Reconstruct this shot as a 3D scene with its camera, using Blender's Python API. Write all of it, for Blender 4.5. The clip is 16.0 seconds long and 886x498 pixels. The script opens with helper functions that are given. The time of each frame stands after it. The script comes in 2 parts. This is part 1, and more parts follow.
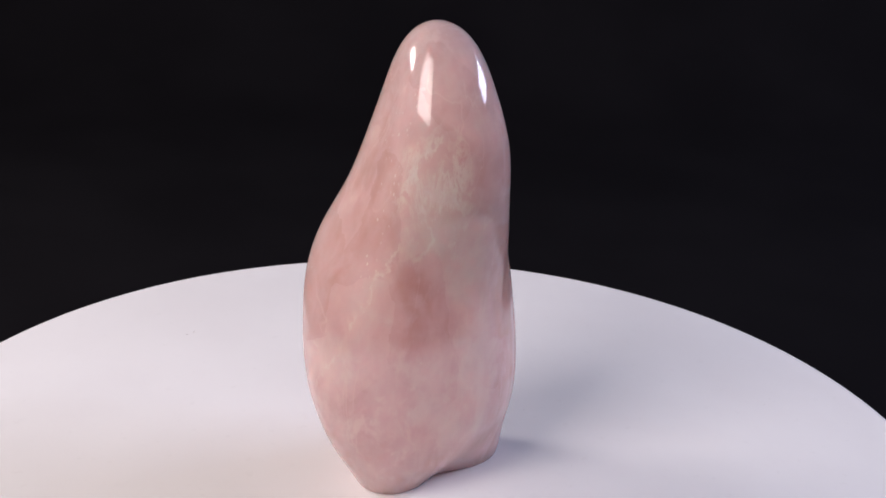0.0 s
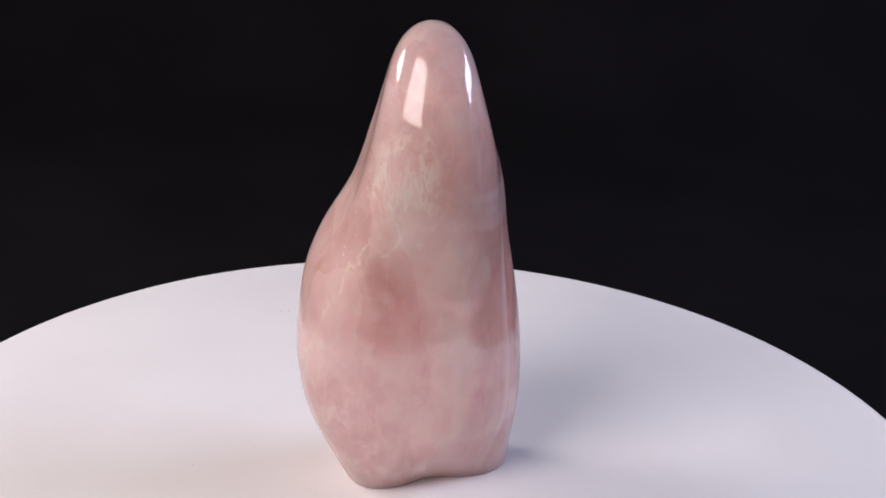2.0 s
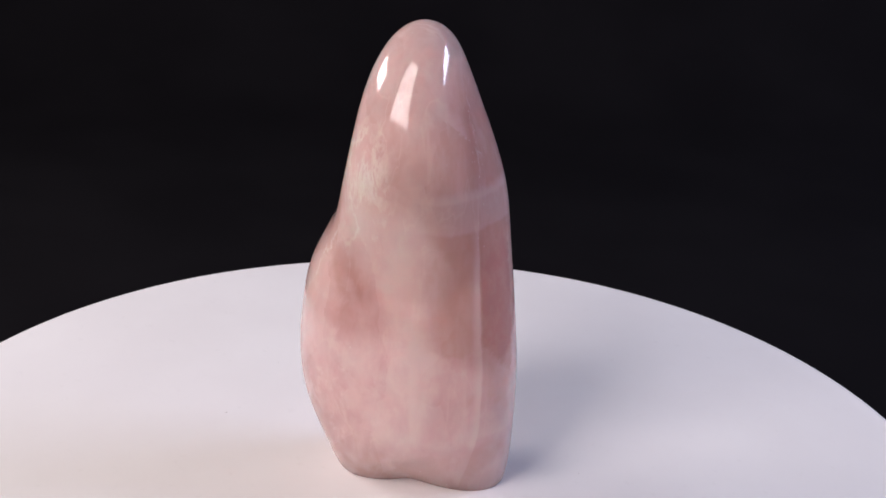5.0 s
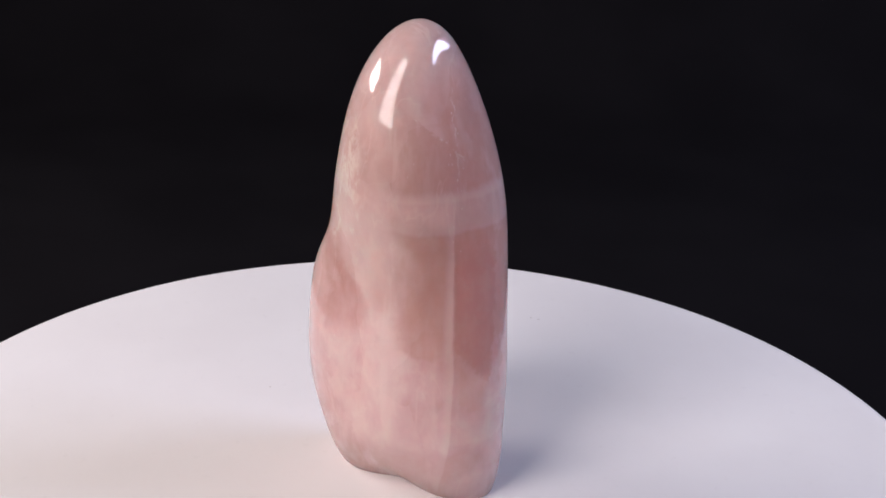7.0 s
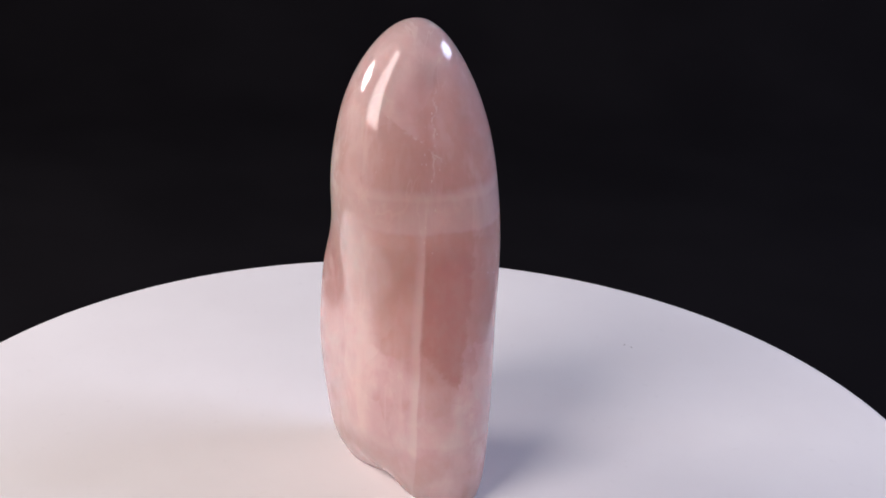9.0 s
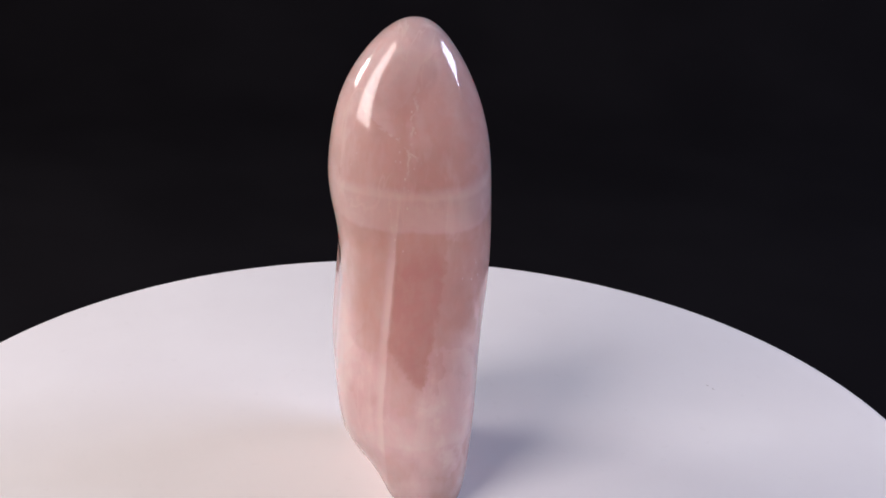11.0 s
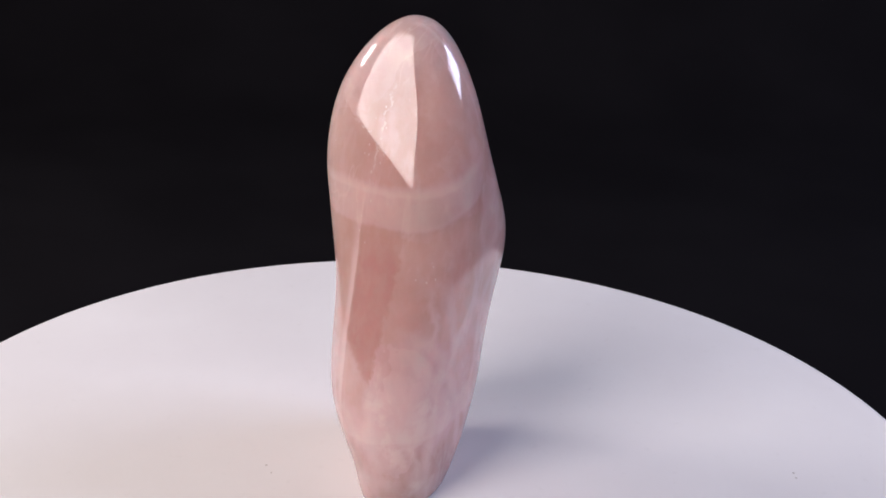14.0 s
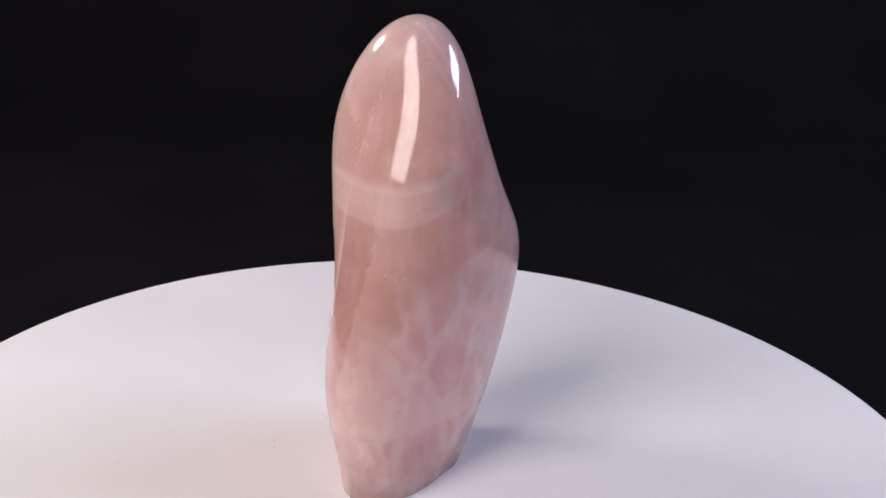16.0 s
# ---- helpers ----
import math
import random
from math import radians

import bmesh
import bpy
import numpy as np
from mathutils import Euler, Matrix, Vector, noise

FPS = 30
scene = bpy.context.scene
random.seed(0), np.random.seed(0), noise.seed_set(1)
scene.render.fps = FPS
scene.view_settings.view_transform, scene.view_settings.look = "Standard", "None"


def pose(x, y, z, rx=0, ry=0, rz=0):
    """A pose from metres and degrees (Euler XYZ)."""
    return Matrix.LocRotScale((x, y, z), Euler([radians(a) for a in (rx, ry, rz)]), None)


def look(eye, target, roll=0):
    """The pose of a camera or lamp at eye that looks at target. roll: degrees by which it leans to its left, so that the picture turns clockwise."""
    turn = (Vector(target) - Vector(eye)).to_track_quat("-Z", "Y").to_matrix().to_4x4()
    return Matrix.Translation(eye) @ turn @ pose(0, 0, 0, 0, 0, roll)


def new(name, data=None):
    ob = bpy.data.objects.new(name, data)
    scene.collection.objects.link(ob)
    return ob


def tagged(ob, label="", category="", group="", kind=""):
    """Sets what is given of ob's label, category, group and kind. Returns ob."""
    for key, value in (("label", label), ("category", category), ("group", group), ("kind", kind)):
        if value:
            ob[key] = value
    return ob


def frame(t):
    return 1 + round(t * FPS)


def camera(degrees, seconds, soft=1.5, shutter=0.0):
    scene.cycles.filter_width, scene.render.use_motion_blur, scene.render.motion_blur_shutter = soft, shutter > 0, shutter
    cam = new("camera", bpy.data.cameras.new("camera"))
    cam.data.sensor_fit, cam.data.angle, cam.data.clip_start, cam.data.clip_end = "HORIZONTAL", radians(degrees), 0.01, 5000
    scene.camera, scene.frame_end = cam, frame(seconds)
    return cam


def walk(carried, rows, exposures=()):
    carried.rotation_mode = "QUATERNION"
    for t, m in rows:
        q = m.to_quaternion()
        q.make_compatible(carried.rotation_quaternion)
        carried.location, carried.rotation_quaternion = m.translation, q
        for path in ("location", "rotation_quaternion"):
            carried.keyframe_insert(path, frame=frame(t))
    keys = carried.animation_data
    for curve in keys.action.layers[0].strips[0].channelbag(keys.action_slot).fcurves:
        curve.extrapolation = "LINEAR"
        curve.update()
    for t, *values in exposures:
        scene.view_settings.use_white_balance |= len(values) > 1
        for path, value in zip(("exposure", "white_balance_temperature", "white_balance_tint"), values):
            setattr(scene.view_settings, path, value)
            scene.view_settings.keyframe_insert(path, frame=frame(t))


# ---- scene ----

# ---------- camera: on a stand, it never moves ----------
cam = camera(38.73, 16.0, soft=1.7)
EYE, AIM = (0.0, -0.306, 0.1843), (0.00576, 0.01972, 0.05632)
walk(cam, [(0.0, look(EYE, AIM, 2.887)), (16.0, look(EYE, AIM, 2.887))])

# ---------- world and light ----------
SPIN = -9.628            # degrees a second, clockwise seen from above
world = bpy.data.worlds.new("dark_studio")
scene.world = world
world.use_nodes = True
world.node_tree.nodes["Background"].inputs["Color"].default_value = (0.02, 0.02, 0.025, 1)
world.node_tree.nodes["Background"].inputs["Strength"].default_value = 0.02

GLOW_KEY, GLOW_LEFT, GLOW_RIGHT, GLOW_BLUE = 7.05, 22.5, 15.6, 2.4


# ---------- node helpers ----------
class Nodes:
    """A small hand to write node materials."""

    def __init__(self, name):
        self.mat = bpy.data.materials.new(name)
        self.mat.use_nodes = True
        self.tree = self.mat.node_tree
        self.bsdf = self.tree.nodes["Principled BSDF"]
        self.out = self.tree.nodes["Material Output"]
        co = self.tree.nodes.new("ShaderNodeTexCoord")
        self.obj = co.outputs["Object"]

    def link(self, a, b):
        if isinstance(a, (int, float)):
            b.default_value = a
        elif isinstance(a, tuple):
            b.default_value = a if len(a) == len(b.default_value) else (*a, 1)
        else:
            self.tree.links.new(a, b)

    def math(self, op, a, b=0.0, c=0.0, clamp=False):
        n = self.tree.nodes.new("ShaderNodeMath")
        n.operation, n.use_clamp = op, clamp
        for v, k in zip((a, b, c), n.inputs):
            self.link(v, k)
        return n.outputs[0]

    def xyz(self, v):
        n = self.tree.nodes.new("ShaderNodeSeparateXYZ")
        self.link(v, n.inputs[0])
        return n.outputs[0], n.outputs[1], n.outputs[2]

    def vec(self, x, y, z):
        n = self.tree.nodes.new("ShaderNodeCombineXYZ")
        for v, k in zip((x, y, z), n.inputs):
            self.link(v, k)
        return n.outputs[0]

    def mapped(self, v, scale=(1, 1, 1), turn=(0, 0, 0), move=(0, 0, 0)):
        n = self.tree.nodes.new("ShaderNodeMapping")
        self.link(v, n.inputs[0])
        n.inputs["Scale"].default_value = scale
        n.inputs["Rotation"].default_value = [radians(a) for a in turn]
        n.inputs["Location"].default_value = move
        return n.outputs[0]

    def noise(self, v, scale, detail=4, rough=0.55, warp=0.0):
        n = self.tree.nodes.new("ShaderNodeTexNoise")
        self.link(v, n.inputs["Vector"])
        for key, val in (("Scale", scale), ("Detail", detail), ("Roughness", rough), ("Distortion", warp)):
            n.inputs[key].default_value = val
        return n.outputs["Fac"]

    def cells(self, v, scale):
        n = self.tree.nodes.new("ShaderNodeTexVoronoi")
        n.feature = "DISTANCE_TO_EDGE"
        n.inputs["Scale"].default_value = scale
        self.link(v, n.inputs["Vector"])
        return n.outputs["Distance"]

    def step(self, v, lo, hi, a=0.0, b=1.0):
        """Smooth ramp from a to b while v goes from lo to hi."""
        n = self.tree.nodes.new("ShaderNodeMapRange")
        n.interpolation_type = "SMOOTHSTEP"
        for val, key in ((v, "Value"), (lo, "From Min"), (hi, "From Max"), (a, "To Min"), (b, "To Max")):
            self.link(val, n.inputs[key])
        return n.outputs[0]

    def band(self, v, lo, hi, soft):
        """One between lo and hi, with soft edges."""
        up = self.step(v, lo - soft, lo + soft)
        down = self.step(v, hi - soft, hi + soft, 1.0, 0.0)
        return self.math("MULTIPLY", up, down)

    def mix(self, fac, a, b):
        n = self.tree.nodes.new("ShaderNodeMix")
        n.data_type = "RGBA"
        self.link(fac, n.inputs[0])
        self.link(a, n.inputs[6])
        self.link(b, n.inputs[7])
        return n.outputs[2]

    def bump(self, height, strength, distance):
        n = self.tree.nodes.new("ShaderNodeBump")
        n.inputs["Strength"].default_value, n.inputs["Distance"].default_value = strength, distance
        self.link(height, n.inputs["Height"])
        self.link(n.outputs[0], self.bsdf.inputs["Normal"])

    def put(self, **kw):
        for k, v in kw.items():
            self.link(v, self.bsdf.inputs[k.replace("_", " ")])
        return self.mat


# ---------- materials ----------
def mat_quartz():
    """Rose quartz: milky pink body with pale veils, feathered cracks, growth bands and a redder zone; some reflections
    and glints are painted in too.
    """
    n = Nodes("rose_quartz")
    M = n.math
    p = n.mapped(n.obj, (1000, 1000, 1000))          # millimetres
    x, y, z = n.xyz(p)
    az = M("ARCTAN2", y, x)                          # radians round the stone
    wob = M("SUBTRACT", n.noise(p, 0.09, 3), 0.5)
    wob2 = M("SUBTRACT", n.noise(n.mapped(p, (1, 1, 0.35), move=(40, 0, 0)), 0.22, 4), 0.5)
    fine = M("SUBTRACT", n.noise(p, 0.35, 6, 0.68), 0.5)
    zw = M("MULTIPLY_ADD", wob, 10.0, z)
    azw = M("MULTIPLY_ADD", wob2, 0.35, az)

    def over(col, fac, amount, tint):
        return n.mix(M("MULTIPLY", fac, amount), col, tint)

    def both(a, b, c=None):
        f = M("MULTIPLY", a, b)
        return f if c is None else M("MULTIPLY", f, c)

    # body: soft clouds, mauve and tan casts, milky wisps
    cloud = n.step(n.noise(n.mapped(p, (1, 1, 0.75), (20, 35, 0)), 0.05, 2, 0.5, 0.8), 0.34, 0.66)
    col = n.mix(cloud, ROSE_DEEP, ROSE)
    mauve = n.step(n.noise(n.mapped(p, (1, 1, 0.8), move=(7, 3, 9)), 0.05, 3, 0.5, 0.5), 0.42, 0.66)
    col = over(col, mauve, 0.45, ROSE_MAUVE)
    col = over(col, n.step(zw, 92.0, 116.0), 0.5, ROSE_MAUVE)
    wisp = n.step(n.noise(n.mapped(p, (1, 1, 0.6), (8, -6, 0)), 0.07, 3, 0.5, 0.5), 0.42, 0.72)
    col = over(col, wisp, 0.45, ROSE_PALE)
    # healed fractures: faint pale planes that cross the whole stone
    planes = n.cells(n.mapped(M2(n, p, wob), (1, 1, 0.45), (12, 18, 25)), 0.075)
    shard = n.step(planes, 0.0, 0.12, 1.0, 0.0)
    col = over(col, both(shard, n.step(n.noise(p, 0.06, 3), 0.44, 0.60)), 0.25, ROSE_PALE)
    facet = n.step(n.noise(n.mapped(p, (1, 1, 0.4), (0, 15, 40)), 0.07, 1, 0.4), 0.47, 0.50)
    col = over(col, facet, 0.16, ROSE_DEEP)
    # lower half: disc's cool reflection painted in, curdled with small milky and dark clots
    foot = n.step(zw, 44.0, 60.0, 1.0, 0.0)
    col = over(col, foot, 0.45, ROSE_MAUVE)
    curd = n.noise(n.mapped(p, (1, 1, 0.75), (5, 12, 60)), 0.13, 6, 0.62, 0.3)
    most = M("MULTIPLY_ADD", foot, 0.6, 0.4)
    col = over(col, both(n.step(curd, 0.50, 0.66), most), 0.62, ROSE_PALE)
    col = over(col, both(n.step(curd, 0.30, 0.48, 1.0, 0.0), most), 0.5, ROSE_DEEP)
    # sharp-edged shards between the fracture planes, each a shade of its own
    cell = n.tree.nodes.new("ShaderNodeTexVoronoi")
    cell.inputs["Scale"].default_value = 0.062
    n.link(n.mapped(M2(n, p, wob), (1, 1, 0.55), (14, -20, 35)), cell.inputs["Vector"])
    shade = n.xyz(cell.outputs["Color"])[0]
    col = over(col, n.step(shade, 0.5, 0.9), 0.27, ROSE_DEEP)
    col = over(col, n.step(shade, 0.1, 0.4, 1.0, 0.0), 0.2, ROSE_PALE)
    # fine upright growth streaks
    rib = n.step(n.noise(n.mapped(p, (1, 1, 0.06), (2, 3, 0)), 0.22, 3, 0.6, 0.2), 0.50, 0.66)
    col = over(col, both(rib, n.band(azw, -1.0, 0.75, 0.2), n.band(z, 20.0, 108.0, 8.0)), 0.40, ROSE_PALE)
    # broad milky streaks in the lower half, also painting the disc's pale reflection
    fib = n.step(n.noise(n.mapped(p, (1, 1, 0.38), (3, -3, 0)), 0.10, 4, 0.55, 0.3), 0.38, 0.68)
    mirrored_half = n.step(zw, 40.0, 58.0, 1.0, 0.0)
    front = n.band(azw, -2.6, -0.10, 0.25)
    col = over(col, both(fib, mirrored_half, front), 0.6, ROSE_PALE)
    # slanting healed crack on the broad face: a thin broken line in a milky veil
    face = n.step(y, -13.0, -6.0, 1.0, 0.0)
    slant = M("ADD", M("SUBTRACT", z, M("MULTIPLY_ADD", x, 2.05, 85.5)), M("MULTIPLY", wob2, 11.0))
    feather = n.step(n.noise(n.mapped(p, (1, 1, 0.5), (0, 28, 0)), 0.24, 6, 0.66, 0.6), 0.36, 0.66)
    line = both(face, n.band(z, 34.0, 78.0, 6.0))
    veil = both(n.band(slant, -6.0, 3.0, 7.0), M("MULTIPLY_ADD", feather, 0.7, 0.3), line)
    col = over(col, veil, 0.6, ROSE_CREAM)
    torn_line = n.step(n.noise(n.mapped(p, (1, 1, 0.7)), 0.34, 5, 0.65), 0.40, 0.58)
    core = both(n.band(M("MULTIPLY_ADD", fine, 9.0, slant), -0.5, 0.5, 0.8), line, torn_line)
    col = over(col, core, 0.7, ROSE_WHITE)
    # milky heart: a round lump with a sharp lower edge
    hx, hz = M("DIVIDE", M("SUBTRACT", x, 9.0), 11.5), M("DIVIDE", M("SUBTRACT", zw, 73.0), 13.0)
    ball = M("ADD", M("MULTIPLY_ADD", hx, hx, M("MULTIPLY", fine, 0.5)), M("MULTIPLY_ADD", hz, hz, M("MULTIPLY", wob2, 0.8)))
    col = over(col, both(n.step(ball, 0.80, 1.04, 1.0, 0.0), face), 0.16, ROSE_CREAM)
    col = over(col, both(n.step(ball, 0.0, 0.9, 1.0, 0.0), face, M("MULTIPLY_ADD", feather, 0.5, 0.5)), 0.26, ROSE_CREAM)
    # feathered cloud of fine upright filaments above it
    qx, qz = M("DIVIDE", M("SUBTRACT", M("MULTIPLY_ADD", wob, 8.0, x), 2.5), 11.5), M("DIVIDE", M("SUBTRACT", zw, 85.0), 21.0)
    patch = n.step(M("ADD", M("MULTIPLY", qx, qx), M("MULTIPLY", qz, qz)), 0.15, 1.15, 1.0, 0.0)
    fil = n.step(M("ABSOLUTE", M("SUBTRACT", n.noise(n.mapped(p, (1, 1, 0.42), (0, 14, 0)), 0.15, 6, 0.62, 0.5), 0.5)), 0.0, 0.06, 1.0, 0.0)
    col = over(col, both(patch, face), 0.2, ROSE_CREAM)
    col = over(col, both(patch, face, M("MULTIPLY", fil, feather)), 0.95, ROSE_WHITE)
    qx2, qz2 = M("DIVIDE", M("SUBTRACT", x, 3.0), 6.0), M("DIVIDE", M("SUBTRACT", zw, 80.0), 9.0)
    bright = n.step(M("ADD", M("MULTIPLY", qx2, qx2), M("MULTIPLY", qz2, qz2)), 0.0, 1.2, 1.0, 0.0)
    col = over(col, both(bright, face, M("MULTIPLY_ADD", feather, 0.6, 0.4)), 0.42, ROSE_WHITE)
    # clear tan body either side of the cloud
    clear = both(n.step(azw, -0.75, -0.45), n.step(azw, -0.15, 0.0, 1.0, 0.0), n.band(z, 50.0, 104.0, 8.0))
    col = over(col, clear, 0.5, ROSE_TAN)
    strand = n.step(M("ABSOLUTE", M("SUBTRACT", n.noise(n.mapped(p, (1, 1, 0.35), (6, -9, 30)), 0.07, 4, 0.55, 0.6), 0.5)), 0.0, 0.018, 1.0, 0.0)
    col = over(col, both(strand, n.step(n.noise(p, 0.07, 2), 0.46, 0.62)), 0.3, ROSE_CREAM)
    # pale upright streaks towards the narrow side
    streak = both(n.band(azw, -1.12, -0.66, 0.16), n.band(z, 10.0, 104.0, 10.0), M("MULTIPLY_ADD", fib, 0.6, 0.4))
    col = over(col, streak, 0.38, ROSE_CREAM)
    # clearer, browner zone at mid height round the narrow side, with sharp limits
    zm = M("MULTIPLY_ADD", wob, 14.0, M("MULTIPLY_ADD", az, -3.0, z))
    mid = both(n.step(zm, 43.5, 45.5), n.step(zm, 73.0, 74.5, 1.0, 0.0), n.band(azw, -0.55, 1.75, 0.12))
    col = over(col, mid, 0.5, ROSE_TAN)
    # redder zone behind an upright healed crack; tapers to a painted reflection's ragged edge
    azc = M("MULTIPLY_ADD", wob2, 0.08, az)
    azr = M("SUBTRACT", M("MULTIPLY_ADD", fine, 0.22, azc), M("MULTIPLY_ADD", z, 0.0058, 0.13))
    zr = M("MULTIPLY_ADD", az, 26.0, M("MULTIPLY_ADD", fine, 9.0, z))
    red = both(both(n.step(azc, -0.03, 0.0), n.step(azr, -0.03, 0.03, 1.0, 0.0)), both(n.step(zr, 43.0, 46.5), n.step(zw, 64.0, 86.0, 1.0, 0.0)))
    col = over(col, red, 0.85, ROSE_RED)
    tail = both(both(n.step(azc, -0.03, 0.0), n.step(azr, -0.06, 0.06, 1.0, 0.0)), both(n.step(zr, 32.0, 34.0), n.step(zr, 43.0, 46.0, 1.0, 0.0)))
    col = over(col, tail, 0.35, ROSE_TAN)
    # pale and dark sides of the crease, its reflections put into the colour
    crease_pale = both(n.step(azc, -0.15, -0.05), n.step(azc, -0.04, -0.02, 1.0, 0.0), n.band(z, 0.0, 78.0, 5.0))
    col = over(col, crease_pale, 0.65, ROSE_PALE)
    behind = both(n.step(azc, -0.04, -0.02), n.step(azc, 0.0, 0.55, 1.0, 0.0), n.step(z, 44.0, 46.0, 1.0, 0.0))
    col = over(col, behind, 0.25, ROSE_DEEP)
    # growth bands high up: a pale shelf with a bright upper line, sweeping upwards
    zb = M("MULTIPLY_ADD", wob, 3.0, z)
    lift = M("MULTIPLY", M("MULTIPLY", az, az), 2.2)
    side = n.band(az, -0.75, 1.75, 0.3)
    zs = M("SUBTRACT", zb, lift)
    shelf = both(n.step(zs, 75.2, 76.6), n.step(zs, 83.0, 84.4, 1.0, 0.0), side)
    col = over(col, shelf, 0.36, ROSE_PALE)
    rim = both(n.step(zs, 82.8, 84.0), n.step(zs, 84.2, 87.0, 1.0, 0.0), side)
    col = over(col, rim, 0.55, ROSE_PALE)
    under = both(n.step(zs, 66.0, 74.5), n.step(zs, 74.8, 76.2, 1.0, 0.0), side)
    col = over(col, under, 0.30, ROSE_TAN)
    # growth band low down, and ruddy blotches at the foot
    zl = M("MULTIPLY_ADD", wob, 5.0, M("MULTIPLY_ADD", az, -1.2, z))
    low = both(n.step(zl, 18.2, 19.6), n.step(zl, 20.5, 30.0, 1.0, 0.0), n.band(az, -0.1, 2.2, 0.3))
    col = over(col, low, 0.36, ROSE_PALE)
    blotch = n.step(n.noise(n.mapped(p, (1, 1, 0.5)), 0.10, 2, 0.5), 0.42, 0.60)
    col = over(col, both(n.step(zl, 13.0, 20.0, 1.0, 0.0), blotch), 0.4, ROSE_RED)
    # ruddy band at mid height, painting the dark edge of the disc's reflection
    mirror_edge = both(n.band(zw, 47.5, 55.5, 2.0), n.step(n.noise(n.mapped(p, (1, 1, 1.3)), 0.09, 2), 0.44, 0.64), n.step(az, -0.35, -0.15, 1.0, 0.0))
    col = over(col, mirror_edge, 0.14, ROSE_RED)
    # leaf-shaped fracture outlines on the back
    leaf = n.step(n.cells(n.mapped(M2(n, p, wob), (1, 1, 0.5), (0, 14, 0)), 0.075), 0.0, 0.16, 1.0, 0.0)
    col = over(col, both(leaf, n.band(az, 0.62, 2.8, 0.2), n.band(z, 8.0, 62.0, 8.0)), 0.45, ROSE_PALE)
    # healed plane through the tip, paler on one side of its edge
    cut = M("ADD", M("MULTIPLY_ADD", y, 0.64, x), M("MULTIPLY_ADD", fine, 1.2, -4.1))
    tip = both(n.step(z, 94.0, 104.0), n.step(y, -2.0, 0.5))
    col = over(col, both(n.step(cut, -0.9, -0.1), n.step(cut, 0.0, 1.3, 1.0, 0.0), tip), 0.5, ROSE_PALE)
    col = over(col, both(n.step(cut, -0.4, 0.2, 1.0, 0.0), tip), 0.14, ROSE_PALE)
    # browner cast above the growth bands on the back
    col = over(col, both(n.step(zs, 84.0, 92.0), n.step(zs, 104.0, 116.0, 1.0, 0.0), n.step(az, -0.5, 0.1)), 0.38, ROSE_TAN)
    # jagged open cracks near the tip, one upright and one slanting across it
    jag = M("MULTIPLY", M("SUBTRACT", n.noise(n.mapped(p, (0.3, 0.3, 1.0)), 0.30, 5, 0.6), 0.5), 4.5)
    outer = n.step(x, 9.0, 11.5)
    up = both(n.step(M("ABSOLUTE", M("SUBTRACT", M("ADD", y, jag), 0.6)), 0.10, 0.38, 1.0, 0.0), n.band(z, 87.0, 109.0, 2.0), outer)
    slope = M("ADD", M("SUBTRACT", z, 95.5), M("MULTIPLY_ADD", y, 0.75, jag))
    cross = both(n.step(M("ABSOLUTE", slope), 0.12, 0.5, 1.0, 0.0), n.band(y, -11.0, 4.5, 1.0), outer)
    torn = n.step(n.noise(p, 0.28, 3), 0.44, 0.56)
    col = over(col, both(M("MAXIMUM", up, cross), torn), 0.45, ROSE_WHITE)
    flake = both(n.step(slope, 0.0, 0.6), n.step(slope, 0.8, 6.0, 1.0, 0.0), both(n.band(y, -12.0, -3.0, 1.5), outer))
    col = over(col, flake, 0.35, ROSE_PALE)
    # fine milky grain
    grain = n.step(n.noise(n.mapped(p, (1, 1, 0.6), (0, 12, 0)), 0.30, 5, 0.62), 0.40, 0.66)
    col = over(col, grain, 0.08, ROSE_WHITE)
    # flaws whose sparkle is painted white: a column beside the red zone, and strays
    v = n.tree.nodes.new("ShaderNodeTexVoronoi")
    v.inputs["Scale"].default_value = 0.62
    n.link(n.mapped(p, (1, 1, 0.6), (0, 20, 10)), v.inputs["Vector"])
    dot = n.step(v.outputs["Distance"], 0.07, 0.17, 1.0, 0.0)
    column = both(n.band(M("MULTIPLY_ADD", fine, 0.25, az), -0.10, 0.10, 0.05), n.band(z, 70.0, 110.0, 6.0))
    stray = n.step(n.noise(p, 0.10, 3), 0.62, 0.70)
    stray = M("MAXIMUM", stray, both(n.step(n.noise(p, 0.16, 2), 0.48, 0.58), both(patch, face)))
    col = over(col, both(dot, M("MAXIMUM", column, stray)), 0.7, ROSE_WHITE)
    # a trail of glints painted white, running down the broad face from the tip
    glint = n.tree.nodes.new("ShaderNodeTexVoronoi")
    glint.inputs["Scale"].default_value = 0.8
    n.link(n.mapped(p, (1, 1, 0.55), (0, 25, 40)), glint.inputs["Vector"])
    trail = M("ADD", M("SUBTRACT", x, M("MULTIPLY_ADD", z, 0.20, -26.0)), M("MULTIPLY", wob2, 8.0))
    near = both(n.band(trail, -1.6, 1.6, 1.6), face, n.band(z, 60.0, 110.0, 4.0))
    glints = both(n.step(M("MULTIPLY_ADD", fine, 0.3, glint.outputs["Distance"]), 0.10, 0.26, 1.0, 0.0), near, n.step(n.noise(p, 0.2, 2), 0.44, 0.56))
    col = over(col, glints, 0.9, ROSE_WHITE)
    n.bump(n.noise(p, 0.08, 2), 0.015, 0.0006)
    n.bsdf.subsurface_method = "RANDOM_WALK_SKIN"
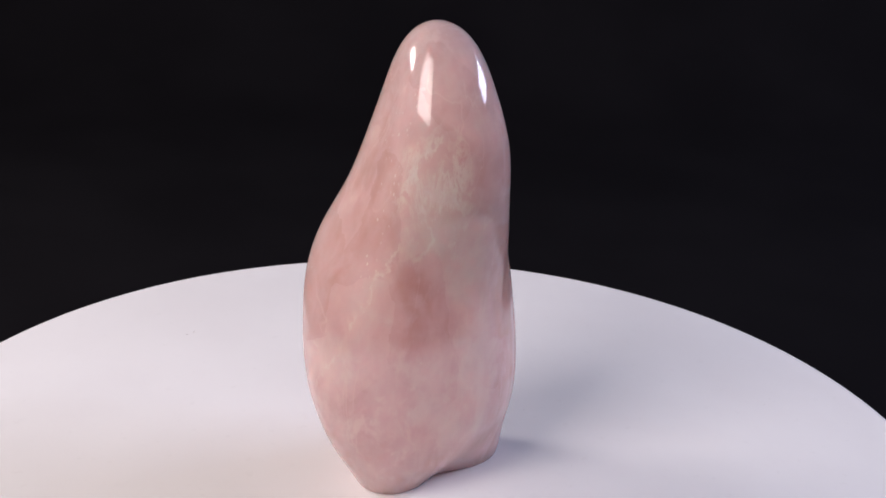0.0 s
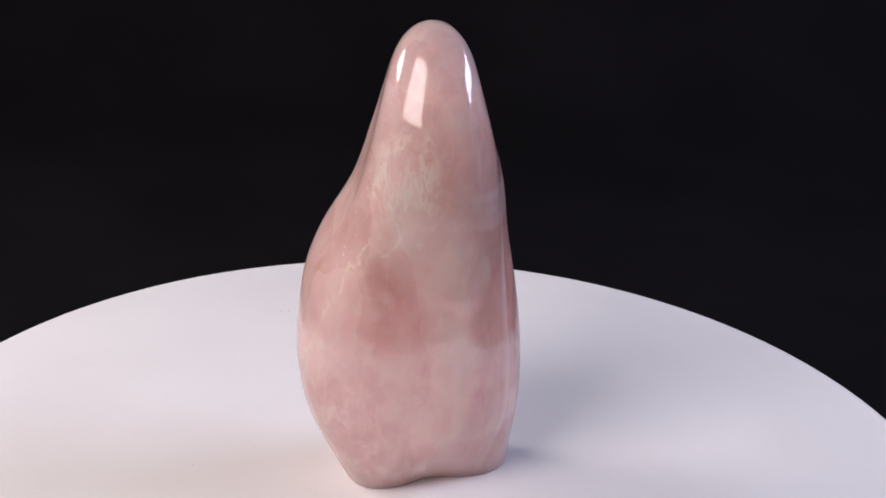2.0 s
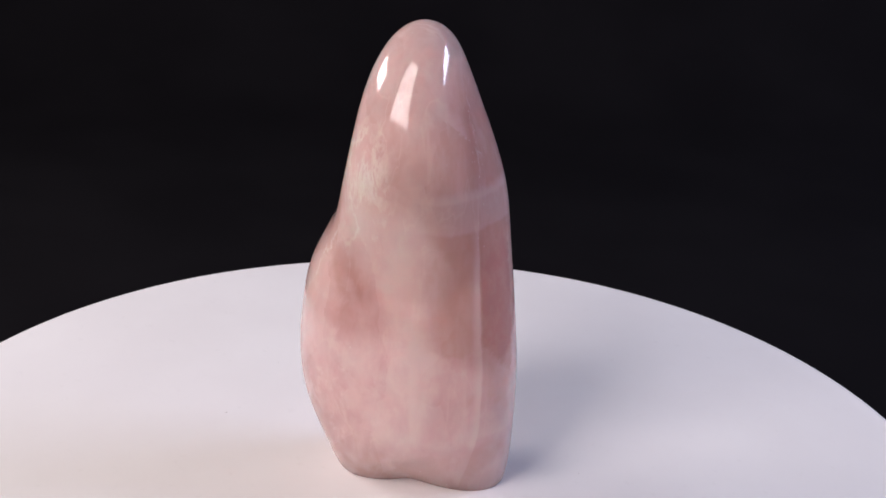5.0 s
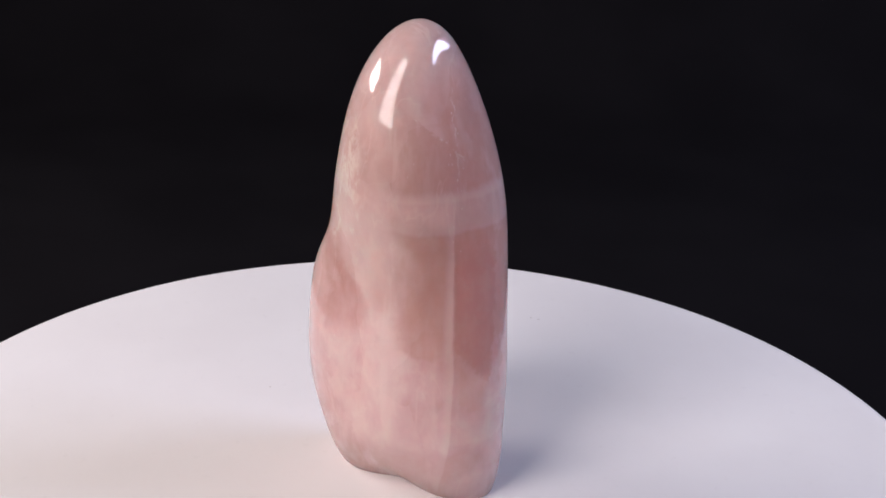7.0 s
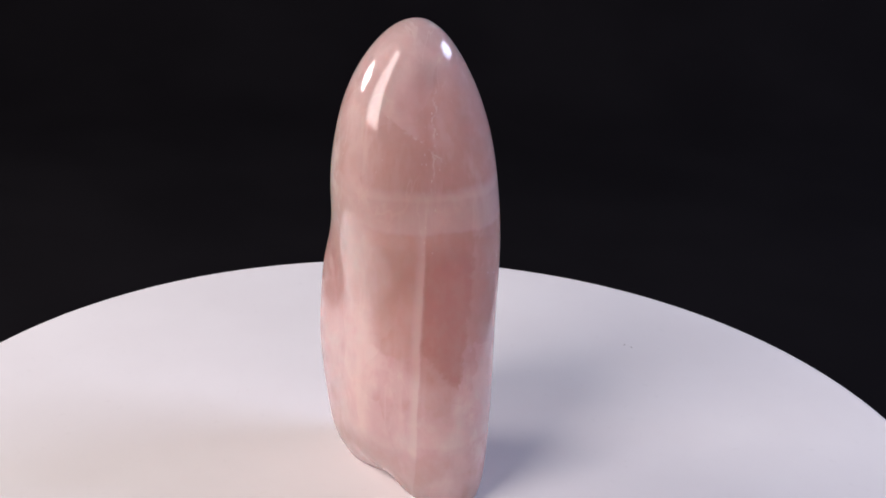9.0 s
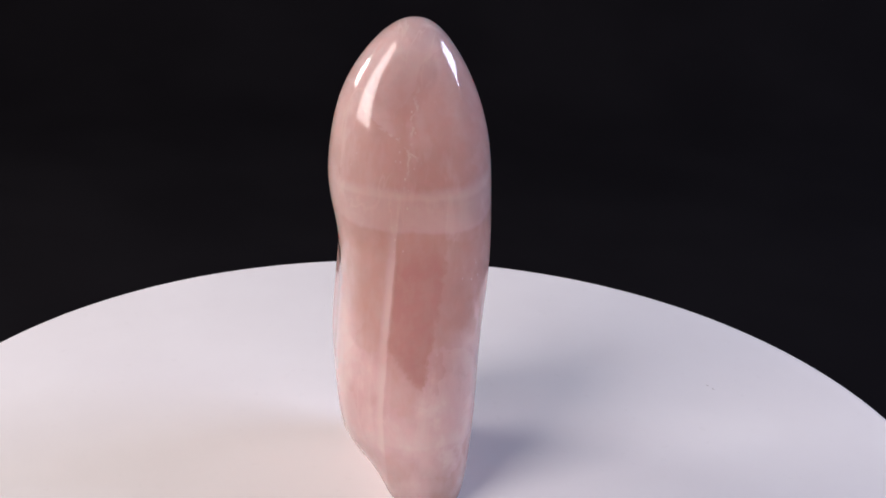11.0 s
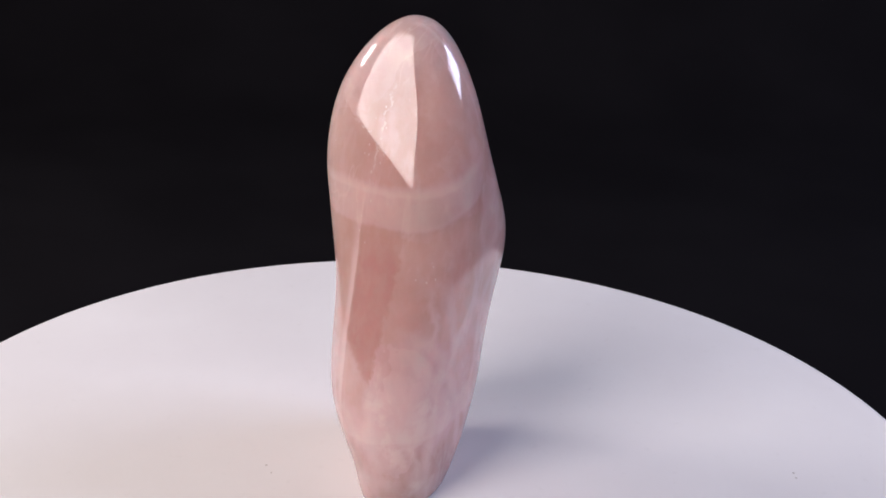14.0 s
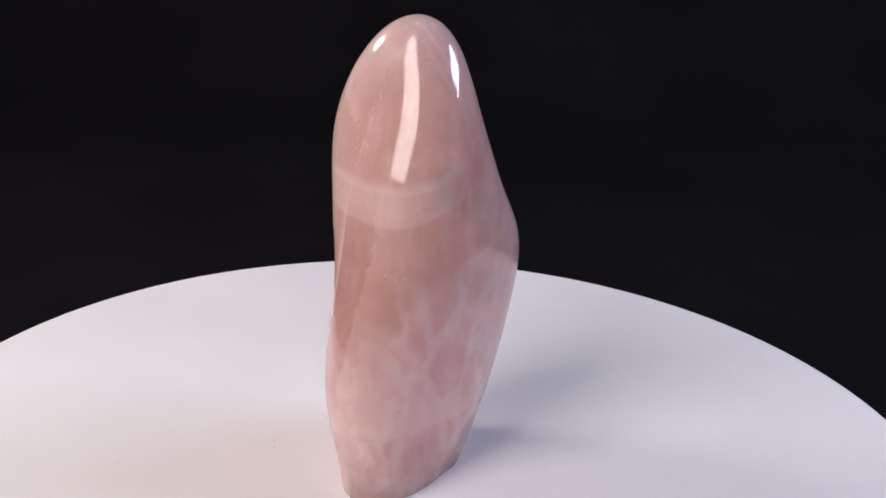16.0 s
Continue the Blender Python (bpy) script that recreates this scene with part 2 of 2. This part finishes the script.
    return n.put(Base_Color=col, Roughness=0.03, IOR=1.545, Specular_IOR_Level=0.74, Subsurface_Weight=1.0,
                 Transmission_Weight=0.34, Subsurface_Radius=(1.0, 0.33, 0.31), Subsurface_Scale=0.040,
                 Subsurface_IOR=1.54, Subsurface_Anisotropy=0.0)


def M2(n, p, w):
    """The point p, bent a little by the soft field w."""
    add = n.tree.nodes.new("ShaderNodeVectorMath")
    add.operation = "ADD"
    n.link(p, add.inputs[0])
    n.link(n.vec(n.math("MULTIPLY", w, 9.0), n.math("MULTIPLY", w, -7.0), n.math("MULTIPLY", w, 12.0)), add.inputs[1])
    return add.outputs[0]


ROSE, ROSE_DEEP, ROSE_MAUVE = (0.81, 0.49, 0.45), (0.62, 0.335, 0.295), (0.825, 0.505, 0.515)
ROSE_PALE, ROSE_CREAM, ROSE_WHITE = (0.965, 0.70, 0.67), (0.985, 0.725, 0.65), (1.0, 0.865, 0.785)
ROSE_RED, ROSE_TAN = (0.51, 0.225, 0.19), (0.63, 0.365, 0.295)
QUARTZ = mat_quartz()


def mat_disc():
    """Matt white laminate, a little scuffed and dusty."""
    n = Nodes("white_laminate")
    cloud = n.noise(n.obj, 14, 4)
    grain = n.noise(n.obj, 260, 3)
    col = n.mix(n.step(cloud, 0.3, 0.7), (0.815, 0.80, 0.805), (0.85, 0.84, 0.845))
    col = n.mix(n.math("MULTIPLY", n.step(grain, 0.62, 0.75), 0.10), col, (0.6, 0.58, 0.57))
    n.bump(grain, 0.05, 0.0002)
    return n.put(Base_Color=col, Roughness=n.step(cloud, 0.3, 0.7, 0.55, 0.68), Specular_IOR_Level=0.3)


def mat_plain(name, a, b, scale, rough, metal=0.0, bump=0.0, gloss=0.5):
    n = Nodes(name)
    fac = n.noise(n.obj, scale, 5)
    if bump:
        n.bump(n.noise(n.obj, scale * 8, 3), bump, 0.001)
    return n.put(Base_Color=n.mix(n.step(fac, 0.3, 0.7), a, b), Roughness=rough, Metallic=metal, Specular_IOR_Level=gloss)


WHITE = mat_disc()
RIM = mat_plain("white_edge_band", (0.80, 0.79, 0.79), (0.84, 0.83, 0.83), 60, 0.45)
DARK_PLASTIC = mat_plain("dark_plastic", (0.02, 0.02, 0.022), (0.03, 0.03, 0.033), 80, 0.5)
CLOTH = mat_plain("black_cloth", (0.0085, 0.0079, 0.0092), (0.0105, 0.0098, 0.0113), 9, 0.95, bump=0.1, gloss=0.0)
BLACK_WALL = mat_plain("black_wall_paint", (0.010, 0.010, 0.011), (0.014, 0.014, 0.015), 6, 0.9, bump=0.1, gloss=0.0)
METAL = mat_plain("black_metal", (0.03, 0.03, 0.03), (0.05, 0.05, 0.05), 90, 0.35, 0.8)
DUST = mat_plain("grey_dust", (0.52, 0.50, 0.49), (0.66, 0.64, 0.62), 900, 0.9)
DIFFUSER = mat_plain("diffuser_cloth", (0.76, 0.76, 0.76), (0.80, 0.80, 0.80), 30, 0.7)
GLOW_A = ((1.0, 0.88, 0.865), GLOW_KEY)
GLOW_B = ((1.0, 0.89, 0.87), GLOW_LEFT)
GLOW_C = ((0.65, 0.715, 1.0), GLOW_RIGHT)
GLOW_D = ((0.42, 0.42, 1.0), GLOW_BLUE)


# ---------- mesh helpers ----------
def finish(name, bm, material, parent=None, label="", smooth=False):
    data = bpy.data.meshes.new(name)
    bm.to_mesh(data)
    bm.free()
    data.materials.append(material)
    if smooth:
        for f in data.polygons:
            f.use_smooth = True
    ob = new(name, data)
    if parent:
        ob.parent = parent
    if label:
        ob["label"] = label
    return ob


def part(name, bm, material, parent, label="", smooth=False):
    return finish(name, bm, material, parent, label, smooth)


def box(bm, size, at=(0, 0, 0), bevel=0.0):
    made = bmesh.ops.create_cube(bm, size=1.0, matrix=Matrix.Translation(at) @ Matrix.Diagonal((*size, 1)))
    if bevel:
        edges = list({e for v in made["verts"] for e in v.link_edges})
        bmesh.ops.bevel(bm, geom=edges, offset=bevel, segments=2, affect="EDGES", profile=0.5)
    return bm


def turned(profile, steps):
    """A closed solid of revolution round z; profile runs from the axis at the bottom to the axis on top."""
    bm = bmesh.new()
    rings = []
    for r, z in profile:
        if r == 0:
            rings.append([bm.verts.new((0, 0, z))])
        else:
            rings.append([bm.verts.new((r * math.cos(2 * math.pi * i / steps), r * math.sin(2 * math.pi * i / steps), z)) for i in range(steps)])
    for a, b in zip(rings, rings[1:]):
        for i in range(steps):
            j = (i + 1) % steps
            if len(a) == 1:
                bm.faces.new((a[0], b[j], b[i]))
            elif len(b) == 1:
                bm.faces.new((a[i], a[j], b[0]))
            else:
                bm.faces.new((a[i], a[j], b[j], b[i]))
    return bm


# ---------- the room: a dark studio, closed all round ----------
def wall(name, size, at, material=BLACK_WALL):
    return tagged(finish(name, box(bmesh.new(), size, at), material), "plain matt black painted studio surface", name.split("_")[0], kind="structure")


TABLE = -0.050                                     # height of the covered table under the turntable
wall("floor", (3.2, 3.2, 0.1), (0, -0.2, -0.85))
wall("ceiling", (3.2, 3.2, 0.1), (0, -0.2, 1.75))
wall("wall_north", (3.2, 0.1, 2.5), (0, 1.45, 0.45))
wall("wall_south", (3.2, 0.1, 2.5), (0, -1.85, 0.45))
wall("wall_west", (0.1, 3.2, 2.5), (-1.65, -0.2, 0.45))
wall("wall_east", (0.1, 3.2, 2.5), (1.65, -0.2, 0.45))


def backdrop():
    """Black cloth that lies under the turntable, sweeps up behind it and hangs with slight folds."""
    bm = bmesh.new()
    run = [(-0.26, TABLE)] + [(-0.26 + 0.74 * k / 8, TABLE) for k in range(1, 9)]
    run += [(0.48 + 0.25 * math.sin(a), TABLE + 0.25 * (1 - math.cos(a))) for a in [math.pi / 2 * k / 10 for k in range(1, 11)]]
    run += [(0.73, TABLE + 0.25 + 0.10 * k) for k in range(1, 15)]
    run += [(y + 0.004 * min(1.0, (z - TABLE) / 0.25), z - 0.004 * max(0.0, 1 - (z - TABLE) / 0.25)) for y, z in reversed(run)]
    rows = []
    for y, z in run:
        rise = max(0.0, z - TABLE)
        row = []
        for k in range(81):
            x = -0.52 + 1.04 * k / 80
            fold = min(rise / 0.3, 1.0) * 0.010 * (math.sin(9 * x + 1.3) + 0.6 * math.sin(21 * x + 0.4 + 2 * z))
            row.append(bm.verts.new((x, y + fold, z)))
        rows.append(row)
    for a, b in zip(rows, rows[1:] + rows[:1]):
        for k in range(80):
            bm.faces.new((a[k], a[k + 1], b[k + 1], b[k]))
    for k in (0, 80):
        bm.faces.new([row[k] for row in rows])
    bmesh.ops.recalc_face_normals(bm, faces=bm.faces[:])
    return tagged(finish("backdrop", bm, CLOTH, smooth=True), "matt black cloth backdrop hanging behind the turntable", "backdrop", kind="structure")


backdrop()
tagged(finish("table_top", box(bmesh.new(), (0.96, 0.78, 0.04), (0, 0.13, TABLE - 0.026)), BLACK_WALL),
       "dark table top under the black cloth", "table", kind="structure")
for sx in (-1, 1):
    tagged(finish("table_trestle", box(bmesh.new(), (0.05, 0.7, 0.704), (sx * 0.30, 0.13, -0.448)), BLACK_WALL),
           "dark trestle that carries the table", "table", kind="structure")


# ---------- studio lights, seen as reflections in the stone ----------
def area_lamp(parent, m, width, tall, colour, glow):
    """The lit face of a softbox; glow is its brightness per square metre."""
    data = bpy.data.lights.new("lamp", "AREA")
    data.shape, data.size, data.size_y = "RECTANGLE", width, tall
    data.color, data.energy = colour, glow * width * tall * math.pi
    ob = new("lamp", data)
    ob.parent = parent
    ob.matrix_local = m
    return ob


def softbox(azimuth, height, distance, width, tall, glow, label, upright=False, strip=None):
    """A softbox on a stand, turned to the stone. azimuth in degrees from straight ahead, clockwise; height of its middle and distance in metres."""
    a = radians(azimuth)
    at = Vector((math.sin(a) * distance, math.cos(a) * distance, height))
    foot = Vector((at.x, at.y, -0.80)) + Vector((math.sin(a), math.cos(a), 0)) * 0.10
    thing = new("softbox")
    thing.location = foot
    m = Matrix.Translation(-foot) @ look(at, (0, 0, height if upright else 0.09))
    bm = box(bmesh.new(), (width, tall, 0.004))
    d = part("diffuser", bm, DIFFUSER, thing, "white diffuser cloth")
    d.matrix_local = m
    area_lamp(thing, m @ Matrix.Translation((0, 0, -0.005)), width, tall, *glow)
    bm = bmesh.new()
    outer = [bm.verts.new((sx * (width / 2 + 0.012), sy * (tall / 2 + 0.012), 0.010)) for sx, sy in ((-1, -1), (1, -1), (1, 1), (-1, 1))]
    edge = [bm.verts.new((sx * (width / 2 + 0.002), sy * (tall / 2 + 0.002), -0.006)) for sx, sy in ((-1, -1), (1, -1), (1, 1), (-1, 1))]
    lip = [bm.verts.new((sx * (width / 2 + 0.012), sy * (tall / 2 + 0.012), -0.006)) for sx, sy in ((-1, -1), (1, -1), (1, 1), (-1, 1))]
    back = [bm.verts.new((sx * width * 0.16, sy * tall * 0.16, 0.13)) for sx, sy in ((-1, -1), (1, -1), (1, 1), (-1, 1))]
    for p, q in ((edge, lip), (lip, outer), (outer, back)):
        for i in range(4):
            j = (i + 1) % 4
            bm.faces.new((p[i], p[j], q[j], q[i]))
    bm.faces.new(back)
    bmesh.ops.recalc_face_normals(bm, faces=bm.faces[:])
    h = part("housing", bm, DARK_PLASTIC, thing)
    h.matrix_local = m
    if strip:
        s = part("side_strip", box(bmesh.new(), (strip[1], tall * 0.92, 0.004), (strip[0], 0, 0.0)), DIFFUSER, thing, "bluish side strip")
        s.matrix_local = m
        area_lamp(thing, m @ Matrix.Translation((strip[0], 0, -0.005)), strip[1], tall * 0.92, *GLOW_D)
    top = m @ Vector((0, 0, 0.13))
    bm = bmesh.new()
    run = Vector((top.x, top.y, top.z))
    bmesh.ops.create_cone(bm, cap_ends=True, segments=16, radius1=0.013, radius2=0.010, depth=run.z, matrix=Matrix.Translation((run.x, run.y, run.z / 2)))
    part("pole", bm, METAL, thing)
    for k in range(3):
        w = 2 * math.pi * k / 3 + a
        leg = Vector((math.cos(w) * 0.22, math.sin(w) * 0.22, 0.008))
        high = Vector((0, 0, 0.22))
        mid, way = (leg + high) / 2, (high - leg)
        bm = bmesh.new()
        bmesh.ops.create_cone(bm, cap_ends=True, segments=10, radius1=0.008, radius2=0.007, depth=way.length,
                              matrix=Matrix.Translation(Vector((run.x, run.y, 0)) + mid) @ way.to_track_quat("Z", "Y").to_matrix().to_4x4())
        part("leg", bm, METAL, thing)
    return tagged(thing, label, "studio light", "studio lights round the turntable")


softbox(-137, 0.675, 0.60, 0.38, 0.87, GLOW_A, "tall warm white softbox on a black stand", upright=True)
softbox(-74, 0.340, 0.53, 0.20, 0.115, GLOW_B, "small bright white softbox on a black stand")
softbox(80, 0.485, 0.72, 0.43, 0.185, GLOW_C, "small cool white softbox on a black stand", strip=(0.27, 0.07))


# ---------- the turntable ----------
def turntable():
    thing = new("turntable")
    R = 0.1501
    prof = [(0, -0.010), (R - 0.0012, -0.010), (R, -0.0088), (R, -0.0012), (R - 0.0004, -0.0004), (R - 0.0012, 0.0), (0.09, 0.0), (0.03, 0.0), (0, 0.0)]
    part("disc", turned(prof, 256), WHITE, thing, "round matt white disc with a thin rounded edge")
    part("base", turned([(0, TABLE + 0.004), (0.070, TABLE + 0.004), (0.072, TABLE + 0.006), (0.072, -0.016), (0.06, -0.0102), (0, -0.0102)], 96), DARK_PLASTIC, thing)
    # dust and scuffs that ride on the disc
    rng = random.Random(4)
    spots = [(0.0321, -0.0247, 0.45), (0.0334, -0.0209, 0.40), (-0.0772, 0.0749, 0.50), (-0.0752, 0.0768, 0.45), (-0.0545, -0.026, 0.35)]
    spots += [(rng.uniform(-0.13, 0.13), rng.uniform(-0.07, 0.07), rng.uniform(0.10, 0.2)) for _ in range(10)]
    for x, y, r in spots:
        if math.hypot(x, y) < 0.036:
            continue
        bm = bmesh.new()
        bmesh.ops.create_icosphere(bm, subdivisions=1, radius=r / 1400)
        for v in bm.verts:
            v.co *= rng.uniform(0.7, 1.25)
            v.co.z *= 0.35
            v.co.x *= 1.3
        ob = part("dust_speck", bm, DUST, thing)
        ob.location = (x, y, 0.0001)
        ob.rotation_euler = (0, 0, rng.uniform(0, 3))
    return tagged(thing, "round white display turntable with a thin edge", "turntable")


TURNTABLE = turntable()


# ---------- the stone ----------
def smooth(levels, values, at):
    """Natural cubic spline through values at levels, read off at the heights at."""
    x, f = np.array(levels, float), np.array(values, float)
    h, n = np.diff(x), len(x)
    T, B = np.eye(n), np.zeros(n)
    for i in range(1, n - 1):
        T[i, i - 1], T[i, i], T[i, i + 1] = h[i - 1], 2 * (h[i - 1] + h[i]), h[i]
        B[i] = 6 * ((f[i + 1] - f[i]) / h[i] - (f[i] - f[i - 1]) / h[i - 1])
    D = np.linalg.solve(T, B)
    k = np.clip(np.searchsorted(x, at) - 1, 0, n - 2)
    u = (at - x[k]) / h[k]
    w = 1 - u
    return w * f[k] + u * f[k + 1] + ((w ** 3 - w) * D[k] + (u ** 3 - u) * D[k + 1]) * h[k] ** 2 / 6


def stone():
    """A polished freeform: rounded sections of changing ovalness lofted along a bent axis, in millimetres."""
    tall = 124.4
    levels = [0, 0.06, 0.15, 0.26, 0.38, 0.48, 0.57, 0.66, 0.76, 0.88, 1.0]
    centre_x = [2.37, 1.61, 0.83, -0.58, -1.89, -2.31, -0.65, 1.65, 2.69, 2.41, 1.85]
    centre_y = [1.04, -1.51, -3.06, -3.91, -3.91, -2.95, -2.16, -2.63, -3.64, -4.66, -3.63]
    radius = [15.81, 19.0, 22.14, 23.84, 24.0, 24.05, 23.55, 23.02, 22.47, 21.77, 22.56]
    oval = [(1.96, 5.95), (1.47, 5.14), (2.42, 4.63), (3.04, 4.57), (3.24, 4.18), (2.86, 2.87), (1.67, 0.75), (-0.5, -0.68), (-1.7, -1.97), (-1.95, -2.58), (0.71, -0.55)]
    tri = [(1.27, 1.01), (-0.13, 0.94), (-0.26, 0.16), (-0.34, 0.13), (-0.68, 0.54), (-0.75, 0.64), (-1.13, 0.62), (-0.92, 0.54), (-0.31, -0.1), (0.3, -0.48), (0.28, 0.0)]
    square = [(-0.5, 0.06), (-0.6, 0.5), (-0.78, 0.49), (-0.51, 0.49), (-0.18, 0.01), (-0.09, -0.53), (-0.01, -0.88), (-0.21, -0.93), (0.02, -0.78), (-0.02, -0.51), (-0.08, -0.81)]
    five = [(-0.38, 0.5), (-0.44, -0.11), (-0.19, -0.12), (-0.29, -0.24), (-0.42, -0.13), (-0.39, -0.16), (-0.3, -0.3), (-0.1, -0.04), (-0.12, 0.06), (-0.11, 0.08), (0.22, -0.18)]
    around, up = 240, 220
    w = np.arange(up + 1) / up
    heights = 1 - (1 - (0.5 * w + 0.5 * (0.5 - 0.5 * np.cos(math.pi * w)))) ** 1.15
    xs, ys, rs = smooth(levels, centre_x, heights), smooth(levels, centre_y, heights), smooth(levels, radius, heights)
    lobes = [(n, smooth(levels, [q[0] for q in t], heights), smooth(levels, [q[1] for q in t], heights))
             for n, t in ((2, oval), (3, tri), (4, square), (5, five))]
    bm = bmesh.new()
    rings = []
    for k in range(up + 1):
        s, cx, cy, r0 = heights[k], xs[k], ys[k], rs[k]
        waves = [(n, c[k], d[k]) for n, c, d in lobes]
        b = max(0.0, 1 - s / 0.045)
        shrink = math.sqrt(max(0.0, 1 - s ** 4)) * (1 - 0.04 * (1 - math.sqrt(1 - b * b * 0.98)))
        if k == up:
            rings.append([bm.verts.new((cx / 1000, cy / 1000, tall / 1000))])
            break
        ring = []
        for j in range(around):
            a = 2 * math.pi * j / around
            r = (r0 + sum(c * math.cos(n * a) + d * math.sin(n * a) for n, c, d in waves)) * shrink
            ring.append(bm.verts.new(((cx + r * math.cos(a)) / 1000, (cy + r * math.sin(a)) / 1000, tall * s / 1000)))
        rings.append(ring)
    for lo, hi in zip(rings, rings[1:]):
        for j in range(around):
            n = (j + 1) % around
            if len(hi) == 1:
                bm.faces.new((lo[j], lo[n], hi[0]))
            else:
                bm.faces.new((lo[j], lo[n], hi[n], hi[j]))
    bm.faces.new(list(reversed(rings[0])))
    ob = finish("quartz_stone", bm, QUARTZ, smooth=True)
    return tagged(ob, "polished milky pink rose quartz freeform standing on the white turntable", "crystal")


STONE = stone()


def motions():
    """Turntable and stone turn together at an even speed."""
    rows = [(k / 5, SPIN * k / 5) for k in range(81)]
    walk(TURNTABLE, [(t, pose(0, 0, 0, 0, 0, a)) for t, a in rows])
    walk(STONE, [(t, pose(0, 0, 0.0001, 0, 0, a)) for t, a in rows])


motions()
